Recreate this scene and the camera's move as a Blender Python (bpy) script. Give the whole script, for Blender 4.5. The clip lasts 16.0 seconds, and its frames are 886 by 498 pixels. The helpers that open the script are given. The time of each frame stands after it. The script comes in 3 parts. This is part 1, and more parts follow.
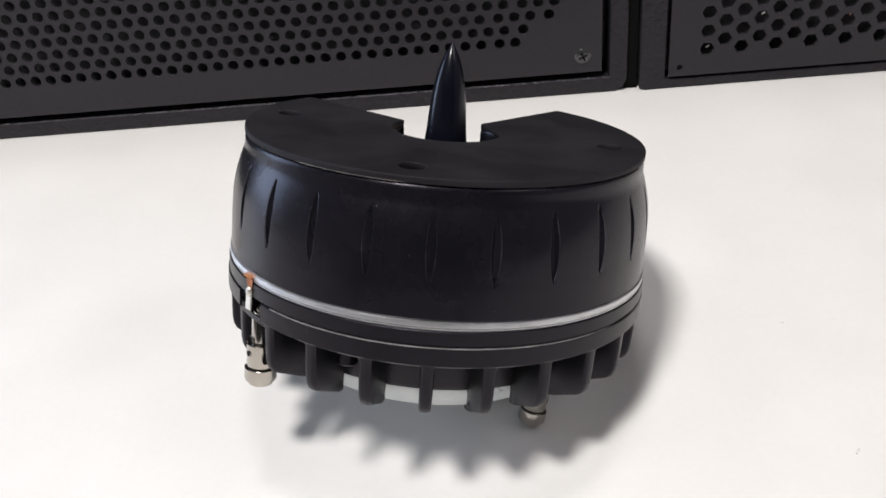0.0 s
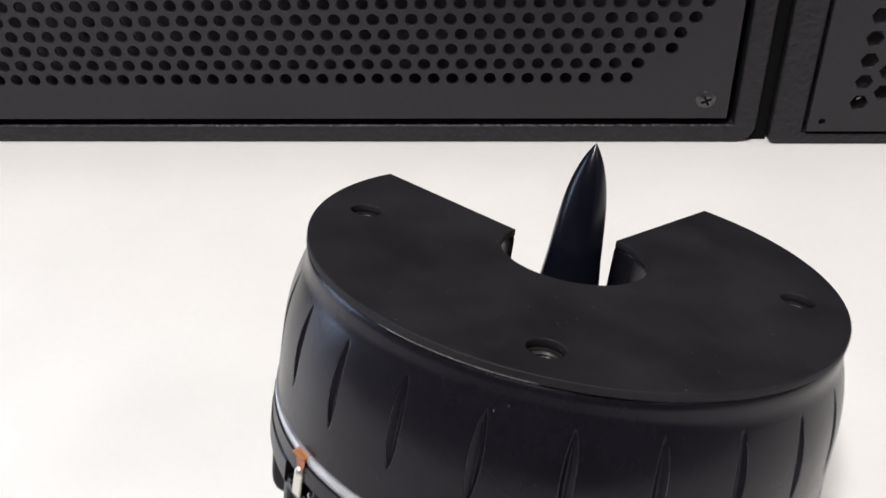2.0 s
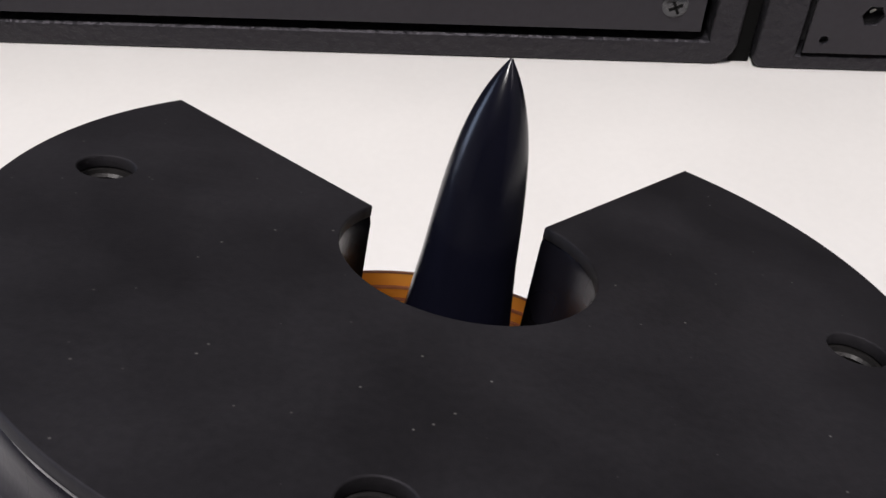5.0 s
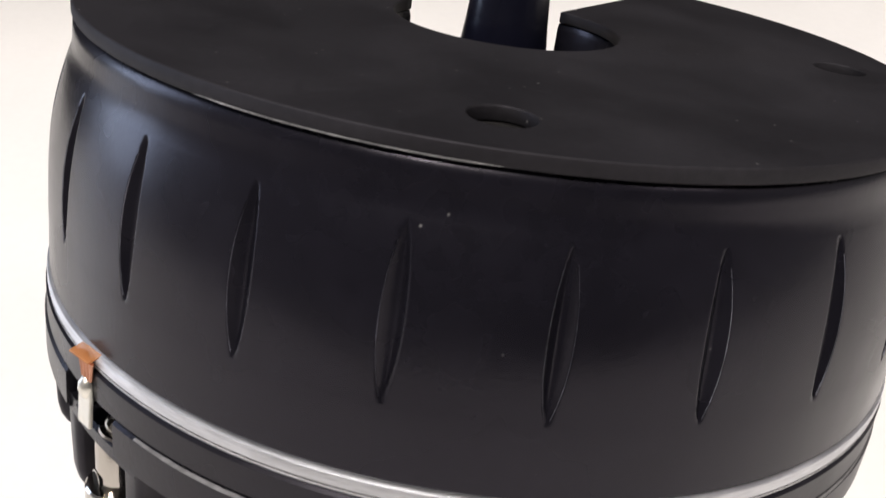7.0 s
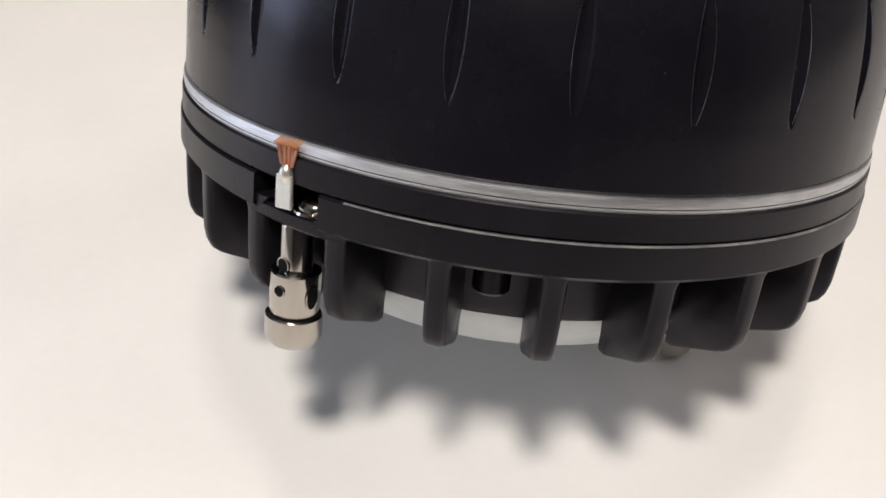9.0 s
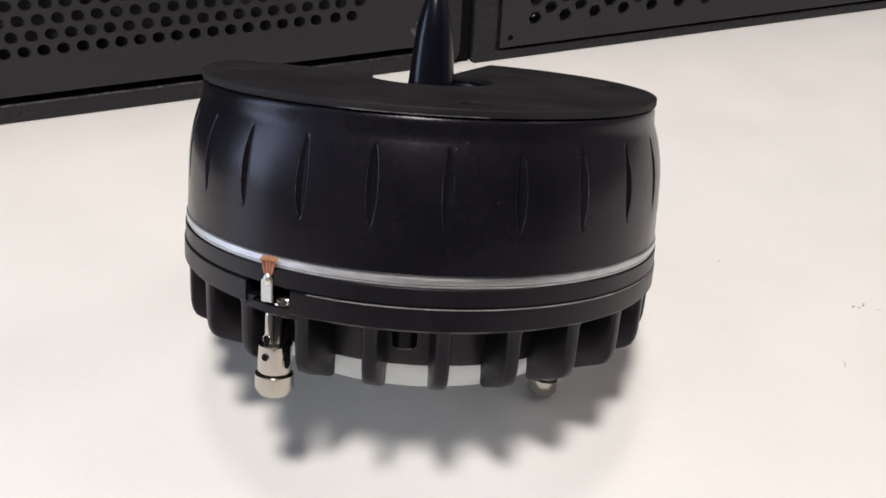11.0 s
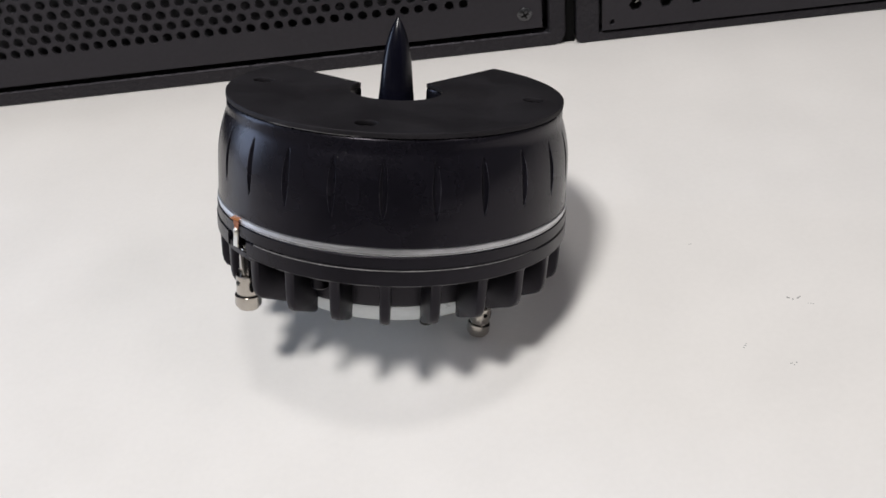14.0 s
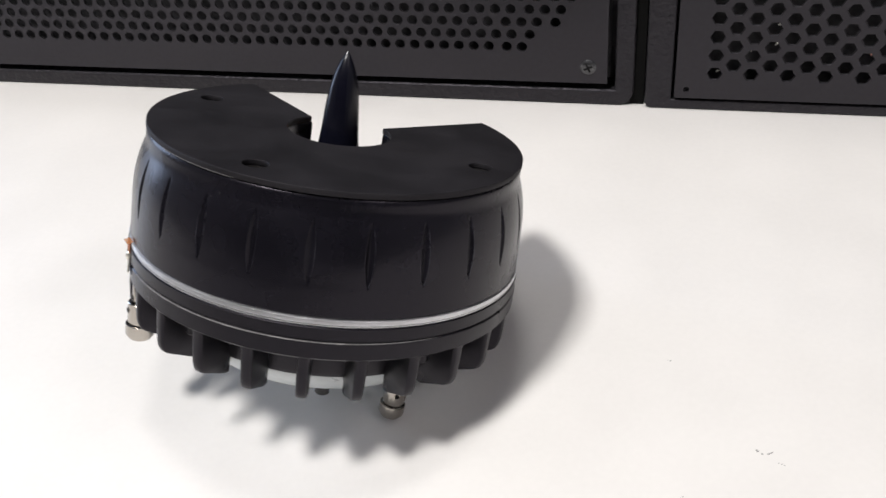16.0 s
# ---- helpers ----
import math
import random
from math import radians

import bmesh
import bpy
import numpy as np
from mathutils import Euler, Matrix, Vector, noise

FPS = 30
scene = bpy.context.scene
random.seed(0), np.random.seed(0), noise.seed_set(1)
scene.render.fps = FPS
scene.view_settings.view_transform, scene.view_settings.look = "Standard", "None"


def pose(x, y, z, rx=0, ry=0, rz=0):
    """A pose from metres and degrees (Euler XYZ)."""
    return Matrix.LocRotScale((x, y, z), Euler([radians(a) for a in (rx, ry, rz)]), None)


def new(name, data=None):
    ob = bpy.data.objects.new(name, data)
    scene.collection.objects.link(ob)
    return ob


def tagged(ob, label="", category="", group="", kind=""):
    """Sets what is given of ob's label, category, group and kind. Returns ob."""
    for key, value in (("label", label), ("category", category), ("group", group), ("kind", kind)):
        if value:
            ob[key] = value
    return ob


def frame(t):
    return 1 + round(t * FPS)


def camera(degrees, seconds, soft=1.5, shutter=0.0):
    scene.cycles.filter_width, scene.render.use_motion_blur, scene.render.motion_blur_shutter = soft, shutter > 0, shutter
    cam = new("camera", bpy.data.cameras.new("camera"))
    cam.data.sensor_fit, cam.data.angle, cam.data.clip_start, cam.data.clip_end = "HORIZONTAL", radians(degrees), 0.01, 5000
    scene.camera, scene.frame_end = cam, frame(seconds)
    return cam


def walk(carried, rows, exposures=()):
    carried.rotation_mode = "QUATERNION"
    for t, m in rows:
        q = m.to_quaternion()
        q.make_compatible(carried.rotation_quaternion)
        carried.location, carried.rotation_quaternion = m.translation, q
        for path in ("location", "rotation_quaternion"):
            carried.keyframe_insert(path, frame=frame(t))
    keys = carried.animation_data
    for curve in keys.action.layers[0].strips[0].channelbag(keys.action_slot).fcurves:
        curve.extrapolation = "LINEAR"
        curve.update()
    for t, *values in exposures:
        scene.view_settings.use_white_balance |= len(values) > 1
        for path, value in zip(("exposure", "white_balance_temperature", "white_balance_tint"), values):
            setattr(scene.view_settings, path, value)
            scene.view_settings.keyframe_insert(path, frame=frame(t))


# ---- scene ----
cam = camera(49.20, 16.0, shutter=0.3)

ROWS = (
    (0, 0.0239, -0.2408, 0.2369, 53.54, 4.77, -0.5),
    (0.5, 0.0227, -0.2378, 0.2547, 52.78, 5.04, 0.21),
    (1, 0.0143, -0.2222, 0.2609, 51.78, 4.03, 1.63),
    (1.5, 0.0063, -0.1896, 0.2526, 50.67, 3.19, 2.61),
    (2, -0.0003, -0.1485, 0.2322, 50.59, 2.17, 3.37),
    (2.5, -0.0016, -0.1138, 0.2135, 49.41, 0.54, 2.96),
    (3, 0.0043, -0.0924, 0.2009, 48.15, 0.04, 1.95),
    (3.2, 0.0044, -0.0854, 0.1945, 47.79, -0.06, 1.63),
    (5.5, 0.0128, -0.0635, 0.1729, 45.54, -1.11, 1.47),
    (6, 0.0042, -0.0813, 0.1681, 46.5, -0.44, 0.19),
    (6.5, -0.0015, -0.0947, 0.167, 46.76, 1.12, -2.04),
    (7, -0.008, -0.1026, 0.1619, 46.8, -0.35, -5.46),
    (7.5, -0.024, -0.1112, 0.1608, 46.73, -1.3, -8.9),
    (8, -0.0341, -0.1148, 0.1594, 45.32, -1.92, -12.7),
    (8.2, -0.0394, -0.1175, 0.1557, 45.28, -2.39, -13.95),
    (10.3, -0.0760, -0.1811, 0.1758, 53.44, -2.38, -20.61),
    (10.5, -0.0768, -0.1864, 0.1827, 54.11, -3.41, -22.13),
    (11, -0.0792, -0.2031, 0.2043, 54.62, -2.3, -21.81),
    (11.5, -0.0756, -0.2237, 0.2251, 54.37, -0.6, -22.38),
    (12, -0.0769, -0.2535, 0.2377, 53.41, 0.98, -20.98),
    (12.5, -0.0668, -0.2691, 0.2512, 52.63, 1.67, -17.65),
    (13, -0.0359, -0.2793, 0.2612, 52.37, 3.63, -13.58),
    (13.5, 0.0023, -0.2867, 0.2689, 51.68, 5.37, -9.42),
    (14, 0.0351, -0.2894, 0.2691, 50.19, 5.63, -2.74),
    (14.5, 0.0671, -0.2794, 0.2672, 49.69, 3.97, 3.9),
    (15, 0.0897, -0.2655, 0.2654, 51.52, 3, 8.3),
    (15.5, 0.1061, -0.2565, 0.2593, 53.09, 4.01, 11.29),
    (16, 0.1234, -0.2385, 0.2476, 52.85, 4.52, 12.69),
)
EXPOSURES = (
    (0.0, 0.06, 6500, 10), (0.5, 0.05, 6500, 10), (1.0, 0.03, 6500, 10), (1.5, 0.07, 6500, 10), (2.0, 0.12, 6500, 10), (2.5, 0.27, 6500, 10), (3.0, 0.25, 6350, 9),
    (3.4, 0.23, 6400, 10), (5.2, 0.03, 6500, 13), (5.5, 0.02, 6500, 13), (6.0, 0.94, 6800, 11), (6.5, 1.0, 6600, 12), (7.0, 0.28, 6750, 12), (7.5, 0.20, 6450, 12), (8.0, -0.08, 7000, 12),
    (8.3, -0.08, 7000, 12), (10.2, -0.05, 6800, 11), (10.5, -0.05, 6800, 11), (11.0, 0.0, 6750, 11), (11.5, 0.02, 6600, 11), (12.0, -0.20, 6500, 10), (12.5, -0.18, 6500, 10), (13.0, -0.14, 6500, 10),
    (13.5, -0.12, 6500, 10), (14.0, -0.25, 6500, 10), (14.5, -0.34, 6500, 10), (15.0, -0.22, 6500, 10), (15.5, 0.09, 6500, 10), (16.0, 0.10, 6500, 10),
)
walk(cam, [(t, pose(*p)) for t, *p in ROWS], EXPOSURES)

# ---- light ----
world = bpy.data.worlds.new("world")
scene.world = world
world.use_nodes = True
sky = world.node_tree.nodes.new("ShaderNodeTexSky")
sky.sky_type, sky.sun_disc = "NISHITA", False
sky.sun_elevation, sky.sun_rotation = radians(40), radians(200)
world.node_tree.links.new(sky.outputs["Color"], world.node_tree.nodes["Background"].inputs["Color"])
world.node_tree.nodes["Background"].inputs["Strength"].default_value = 0.1


def area(name, m, sx, sy, watts, colour):
    la = bpy.data.lights.new(name, "AREA")
    la.shape, la.size, la.size_y, la.energy, la.color = "RECTANGLE", sx, sy, watts, colour
    ob = new(name, la)
    ob.matrix_basis = m
    return ob


# ceiling panels over the table and behind it, and daylight from the window
area("overhead_light", pose(-0.38, -0.61, 1.93), 0.28, 0.28, 39.0, (1.0, 0.983, 0.96))
area("overhead_light", pose(0.05, 0.30, 1.93), 0.30, 0.30, 7.0, (1.0, 0.983, 0.96))
# added fill lamp far to the right, lifts the shadows; no known fixture
area("overhead_light", pose(1.75, -0.50, 1.93), 0.6, 1.2, 10.5, (1.0, 0.94, 0.97))
area("window_daylight", pose(-2.58, 0.95, 0.75, 0, -90, 0), 1.5, 1.1, 26, (0.58, 0.72, 1.0))

# where the driver stands on the table
DRIVER = (7e-05, -0.00166, -0.00481, -17.842, 8.703, -1.419)


# ---- materials ----
def material(name, base, rough, metal=0.0, grain=0.0, grain_scale=400.0, bump=0.0, bump_scale=900.0, stain=0.0, stain_scale=18.0, spots=0.0, spot_colour=(0.5, 0.5, 0.5), coat=0.0, rough_var=0.08, stretch=(1, 1, 1), specular=0.5, spot_mask=(0.50, 0.64), tint=(1, 1, 1), relief=0.0003):
    """A surface with fine grain, broad staining, optional dust specks and fine relief."""
    m = bpy.data.materials.new(name)
    m.use_nodes = True
    nt = m.node_tree
    b = nt.nodes["Principled BSDF"]
    b.inputs["Metallic"].default_value = metal
    b.inputs["Coat Weight"].default_value = coat
    b.inputs["Specular IOR Level"].default_value = specular
    b.inputs["Specular Tint"].default_value = (*tint, 1)
    co = nt.nodes.new("ShaderNodeTexCoord")
    mp = nt.nodes.new("ShaderNodeMapping")
    mp.inputs["Scale"].default_value = stretch
    nt.links.new(co.outputs["Object"], mp.inputs["Vector"])

    def tex(scale, detail):
        n = nt.nodes.new("ShaderNodeTexNoise")
        n.inputs["Scale"].default_value, n.inputs["Detail"].default_value = scale, detail
        nt.links.new(mp.outputs["Vector"], n.inputs["Vector"])
        return n.outputs["Fac"]

    def ramp(src, lo, hi, to0, to1):
        r = nt.nodes.new("ShaderNodeMapRange")
        r.inputs["From Min"].default_value, r.inputs["From Max"].default_value = lo, hi
        r.inputs["To Min"].default_value, r.inputs["To Max"].default_value = to0, to1
        nt.links.new(src, r.inputs["Value"])
        return r.outputs["Result"]

    def mul(p, q):
        k = nt.nodes.new("ShaderNodeMath")
        k.operation = "MULTIPLY"
        nt.links.new(p, k.inputs[0])
        nt.links.new(q, k.inputs[1])
        return k.outputs[0]

    fine, broad = tex(grain_scale, 4), tex(stain_scale, 3)
    fac = mul(ramp(fine, 0.3, 0.7, 1 - grain, 1 + grain), ramp(broad, 0.35, 0.65, 1 - stain, 1 + stain))
    col = nt.nodes.new("ShaderNodeVectorMath")
    col.operation = "SCALE"
    col.inputs[0].default_value = base
    nt.links.new(fac, col.inputs["Scale"])
    out = col.outputs[0]
    if spots:
        mix = nt.nodes.new("ShaderNodeMix")
        mix.data_type = "RGBA"
        v = nt.nodes.new("ShaderNodeTexVoronoi")
        v.inputs["Scale"].default_value = 330.0
        nt.links.new(mp.outputs["Vector"], v.inputs["Vector"])
        dots = ramp(v.outputs["Distance"], 0.02, 0.075, spots, 0.0)
        some = ramp(tex(140.0, 2), *spot_mask, 0.0, 1.0)
        nt.links.new(mul(dots, some), mix.inputs["Factor"])
        nt.links.new(out, mix.inputs[6])
        mix.inputs[7].default_value = (*spot_colour, 1)
        out = mix.outputs[2]
    nt.links.new(out, b.inputs["Base Color"])
    nt.links.new(ramp(broad, 0.3, 0.7, max(0.02, rough - rough_var), min(1.0, rough + rough_var)), b.inputs["Roughness"])
    if bump:
        bp = nt.nodes.new("ShaderNodeBump")
        bp.inputs["Strength"].default_value, bp.inputs["Distance"].default_value = bump, relief
        nt.links.new(tex(bump_scale, 3), bp.inputs["Height"])
        nt.links.new(bp.outputs["Normal"], b.inputs["Normal"])
    return m


M_TABLE = material("white_laminate", (0.80, 0.775, 0.75), 0.45, specular=0.35, grain=0.01, stain=0.016, stain_scale=22.0, bump=0.04, bump_scale=700.0)
M_SCUFF = material("scuff", (0.36, 0.35, 0.34), 0.7, grain=0.3)
M_WALL = material("wall_paint", (0.37, 0.36, 0.36), 0.8, grain=0.03, bump=0.1, bump_scale=120.0)
M_WALL_DARK = material("darkened_unseen_wall", (0.04, 0.04, 0.043), 0.8, grain=0.05, bump=0.1, bump_scale=120.0)
M_FLOOR = material("vinyl", (0.32, 0.32, 0.31), 0.5, grain=0.1, stain=0.1, stain_scale=3.0)
M_STEEL_PAINT = material("leg_paint", (0.55, 0.55, 0.55), 0.4, grain=0.04)
M_BODY = material("satin_black", (0.0066, 0.0061, 0.0088), 0.26, specular=0.28, spots=0.45, spot_colour=(0.3, 0.29, 0.28), spot_mask=(0.66, 0.70), grain=0.12, bump=0.05, bump_scale=1600.0, stain=0.1, stain_scale=60.0, rough_var=0.04, tint=(0.95, 0.88, 1.0))
M_RUBBER = material("matte_black_plate", (0.0135, 0.0127, 0.0140), 0.66, specular=0.24, grain=0.15, grain_scale=900.0, bump=0.06, bump_scale=2600.0, stain=0.28, stain_scale=35.0, spots=0.7, spot_mask=(0.45, 0.58), spot_colour=(0.22, 0.21, 0.2), tint=(0.95, 0.88, 1.0))
M_COVER = material("black_moulding", (0.0062, 0.0058, 0.0077), 0.33, specular=0.29, grain=0.15, bump=0.06, bump_scale=1500.0, stain=0.15, stain_scale=50.0, tint=(0.95, 0.88, 1.0))
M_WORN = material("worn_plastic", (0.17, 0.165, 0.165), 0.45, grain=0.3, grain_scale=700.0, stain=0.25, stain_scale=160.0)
# highlight colour for the scallop edges, lighter than the cover itself
M_GLINT = material("painted_glint", (0.10, 0.10, 0.118), 0.35, grain=0.5, grain_scale=500.0, stain=0.5, stain_scale=120.0)
M_SPIKE = material("blue_black_gloss", (0.0045, 0.0046, 0.0095), 0.24, specular=0.32, grain=0.1, bump=0.03, bump_scale=1200.0, stretch=(1, 1, 0.15))
M_ALU = material("aluminium", (0.68, 0.68, 0.70), 0.50, metal=1.0, grain=0.14, grain_scale=420.0, stain=0.08, stain_scale=90.0, bump=0.10, bump_scale=900.0, stretch=(0.6, 0.6, 6))
M_NICKEL = material("nickel", (0.47, 0.435, 0.39), 0.14, metal=1.0, grain=0.05, bump=0.02, stretch=(1, 1, 0.3))
M_SOLDER = material("solder", (0.74, 0.71, 0.64), 0.38, metal=0.9, grain=0.1, bump=0.2, bump_scale=900.0)
M_COPPER = material("copper", (0.52, 0.25, 0.16), 0.45, metal=0.85, grain=0.15)
M_DARK = material("dark_void", (0.004, 0.004, 0.004), 0.7, specular=0.1, grain=0.1)
M_DARK_STEEL = material("dark_steel", (0.03, 0.03, 0.032), 0.45, metal=0.4, grain=0.1)
M_THREAD = material("thread_steel", (0.03, 0.028, 0.028), 0.45, metal=0.5, grain=0.2)
M_DISC = material("pale_disc", (0.56, 0.59, 0.60), 0.35, grain=0.04, stain=0.08, stain_scale=70.0)
M_CABINET = material("textured_black", (0.0128, 0.0126, 0.0143), 0.46, specular=0.4, grain=0.2, bump=0.9, relief=0.0012, bump_scale=330.0, stain=0.15, stain_scale=14.0, tint=(0.95, 0.88, 1.0))
M_GRILLE = material("powder_black", (0.0135, 0.0132, 0.0150), 0.48, grain=0.15, bump=0.12, bump_scale=1500.0, stain=0.1, stain_scale=20.0, tint=(0.95, 0.88, 1.0))
M_FOAM = material("foam", (0.034, 0.0325, 0.036), 0.95, grain=0.4, grain_scale=250.0, stain=0.4, stain_scale=60.0)
M_SPECK = material("speck", (0.42, 0.40, 0.37), 0.8, grain=0.2)
M_SPECK_RED = material("reddish_speck", (0.34, 0.16, 0.13), 0.8, grain=0.2)
M_BLACK_SCREW = material("black_screw", (0.09, 0.09, 0.095), 0.28, metal=0.7, grain=0.1)


def film_material(name, colour, share):
    m = bpy.data.materials.new(name)
    m.use_nodes = True
    nt = m.node_tree
    b = nt.nodes["Principled BSDF"]
    b.inputs["Base Color"].default_value, b.inputs["Roughness"].default_value = (*colour, 1), 0.25
    tr = nt.nodes.new("ShaderNodeBsdfTranslucent")
    tr.inputs["Color"].default_value = (*colour, 1)
    noise_tex = nt.nodes.new("ShaderNodeTexNoise")
    noise_tex.inputs["Scale"].default_value = 300.0
    bump = nt.nodes.new("ShaderNodeBump")
    bump.inputs["Strength"].default_value, bump.inputs["Distance"].default_value = 0.2, 0.0002
    nt.links.new(noise_tex.outputs["Fac"], bump.inputs["Height"])
    nt.links.new(bump.outputs["Normal"], b.inputs["Normal"])
    mix = nt.nodes.new("ShaderNodeMixShader")
    mix.inputs["Fac"].default_value = share
    nt.links.new(b.outputs[0], mix.inputs[1])
    nt.links.new(tr.outputs[0], mix.inputs[2])
    nt.links.new(mix.outputs[0], nt.nodes["Material Output"].inputs["Surface"])
    return m


M_AMBER = film_material("amber_film", (0.92, 0.50, 0.10), 0.7)
M_FLAP = film_material("clear_amber_film", (0.70, 0.33, 0.13), 0.3)
M_FLAP.node_tree.nodes["Principled BSDF"].inputs["Alpha"].default_value = 0.3
M_DIAPHRAGM = film_material("pale_amber_film", (0.85, 0.66, 0.42), 0.4)


def part(name, bm, material, parent, label=""):
    """One bmesh as one mesh object under a thing or a part."""
    me = bpy.data.meshes.new(name)
    bm.to_mesh(me)
    bm.free()
    return part_mesh(name, me, material, parent, label)


def part_mesh(name, me, material, parent, label=""):
    if material is not None and not me.materials:
        me.materials.append(material)
    ob = new(name, me)
    ob.parent = parent
    if label:
        tagged(ob, label)
    return ob


def thing(name, m, label, category, group=""):
    ob = new(name)
    ob.empty_display_size = 0.02
    ob.matrix_basis = m
    return tagged(ob, label, category, group)


def smooth(ob, degrees=35):
    me = ob.data
    me.polygons.foreach_set("use_smooth", [True] * len(me.polygons))
    me.set_sharp_from_angle(angle=radians(degrees))
    return ob


WIDE = 1.010


def polar(r, a, z):
    """A point of the driver: radius, degrees from the front towards the right, height."""
    return Vector((WIDE * r * math.sin(radians(a)), -WIDE * r * math.cos(radians(a)), z))


def turned(profile, angles, closed=False, dent=None):
    """Turns a closed outline of (radius, height) through the angles; flat ends where it is not a full turn."""
    bm = bmesh.new()
    rings = []
    for a in angles:
        ring = []
        for r, z in profile:
            if dent:
                r = r - dent(a, r, z)
            ring.append(bm.verts.new(polar(r, a, z)))
        rings.append(ring)
    n = len(profile)
    pairs = list(zip(rings, rings[1:])) + ([(rings[-1], rings[0])] if closed else [])
    for p, q in pairs:
        for i in range(n):
            j = (i + 1) % n
            bm.faces.new((p[i], q[i], q[j], p[j]))
    if not closed:
        bm.faces.new(list(reversed(rings[0])))
        bm.faces.new(rings[-1])
    bmesh.ops.remove_doubles(bm, verts=bm.verts, dist=1e-6)
    bmesh.ops.recalc_face_normals(bm, faces=bm.faces)
    return bm


def lathe(profile, n=48):
    """A full turn about z of an open outline whose ends lie on the axis."""
    bm = bmesh.new()
    rings = []
    for r, z in profile:
        if r < 1e-7:
            rings.append([bm.verts.new((0, 0, z))])
        else:
            rings.append([bm.verts.new((r * math.cos(2 * math.pi * k / n), r * math.sin(2 * math.pi * k / n), z)) for k in range(n)])
    for p, q in zip(rings, rings[1:]):
        for k in range(n):
            l = (k + 1) % n
            if len(p) == 1 and len(q) == 1:
                continue
            if len(p) == 1:
                bm.faces.new((p[0], q[l], q[k]))
            elif len(q) == 1:
                bm.faces.new((p[k], p[l], q[0]))
            else:
                bm.faces.new((p[k], p[l], q[l], q[k]))
    bmesh.ops.recalc_face_normals(bm, faces=bm.faces)
    return bm


def box(x0, x1, y0, y1, z0, z1, bevel=0.0, segments=2):
    bm = bmesh.new()
    bmesh.ops.create_cube(bm, size=1.0)
    for v in bm.verts:
        v.co = Vector((x0 + (v.co.x + 0.5) * (x1 - x0), y0 + (v.co.y + 0.5) * (y1 - y0), z0 + (v.co.z + 0.5) * (z1 - z0)))
    if bevel:
        bmesh.ops.bevel(bm, geom=bm.edges[:], offset=bevel, segments=segments, profile=0.5, affect="EDGES")
    return bm


def sheet(outlines, thickness, bevel=0.0):
    """A flat plate with openings: the first outline is its edge, the others its openings; its upper face is at z = 0."""
    cu = bpy.data.curves.new("sheet", "CURVE")
    cu.dimensions, cu.fill_mode = "2D", "BOTH"
    cu.extrude = thickness / 2 - bevel
    cu.bevel_depth, cu.bevel_resolution = bevel, 2 if bevel > 0.001 else 1
    for line in outlines:
        sp = cu.splines.new("POLY")
        sp.points.add(len(line) - 1)
        for pt, (x, y) in zip(sp.points, line):
            pt.co = (x, y, 0, 1)
        sp.use_cyclic_u = True
    ob = bpy.data.objects.new("sheet", cu)
    scene.collection.objects.link(ob)
    bpy.context.view_layer.update()
    me = bpy.data.meshes.new_from_object(ob.evaluated_get(bpy.context.evaluated_depsgraph_get()))
    bpy.data.objects.remove(ob)
    bpy.data.curves.remove(cu)
    me.transform(Matrix.Translation((0, 0, -thickness / 2)))
    bm = bmesh.new()
    bm.from_mesh(me)
    bmesh.ops.remove_doubles(bm, verts=bm.verts, dist=2e-6)
    bm.to_mesh(me)
    bm.free()
    return me


def arc(r, a0, a1, n):
    return [tuple(polar(r, a0 + (a1 - a0) * k / n, 0).xy) for k in range(n + 1)]


def ring_at(x, y, r, n=20, turn=0.0):
    return [(x + r * math.cos(2 * math.pi * k / n + turn), y + r * math.sin(2 * math.pi * k / n + turn)) for k in range(n)]


# ---- the room ----
ROOM = (-2.6, 2.4, -2.8, 2.2)
FLOOR_Z, CEIL_Z = -0.75, 1.95


def structure(name, bm, material, label):
    me = bpy.data.meshes.new(name)
    bm.to_mesh(me)
    bm.free()
    me.materials.append(material)
    return tagged(new(name, me), label, kind="structure")


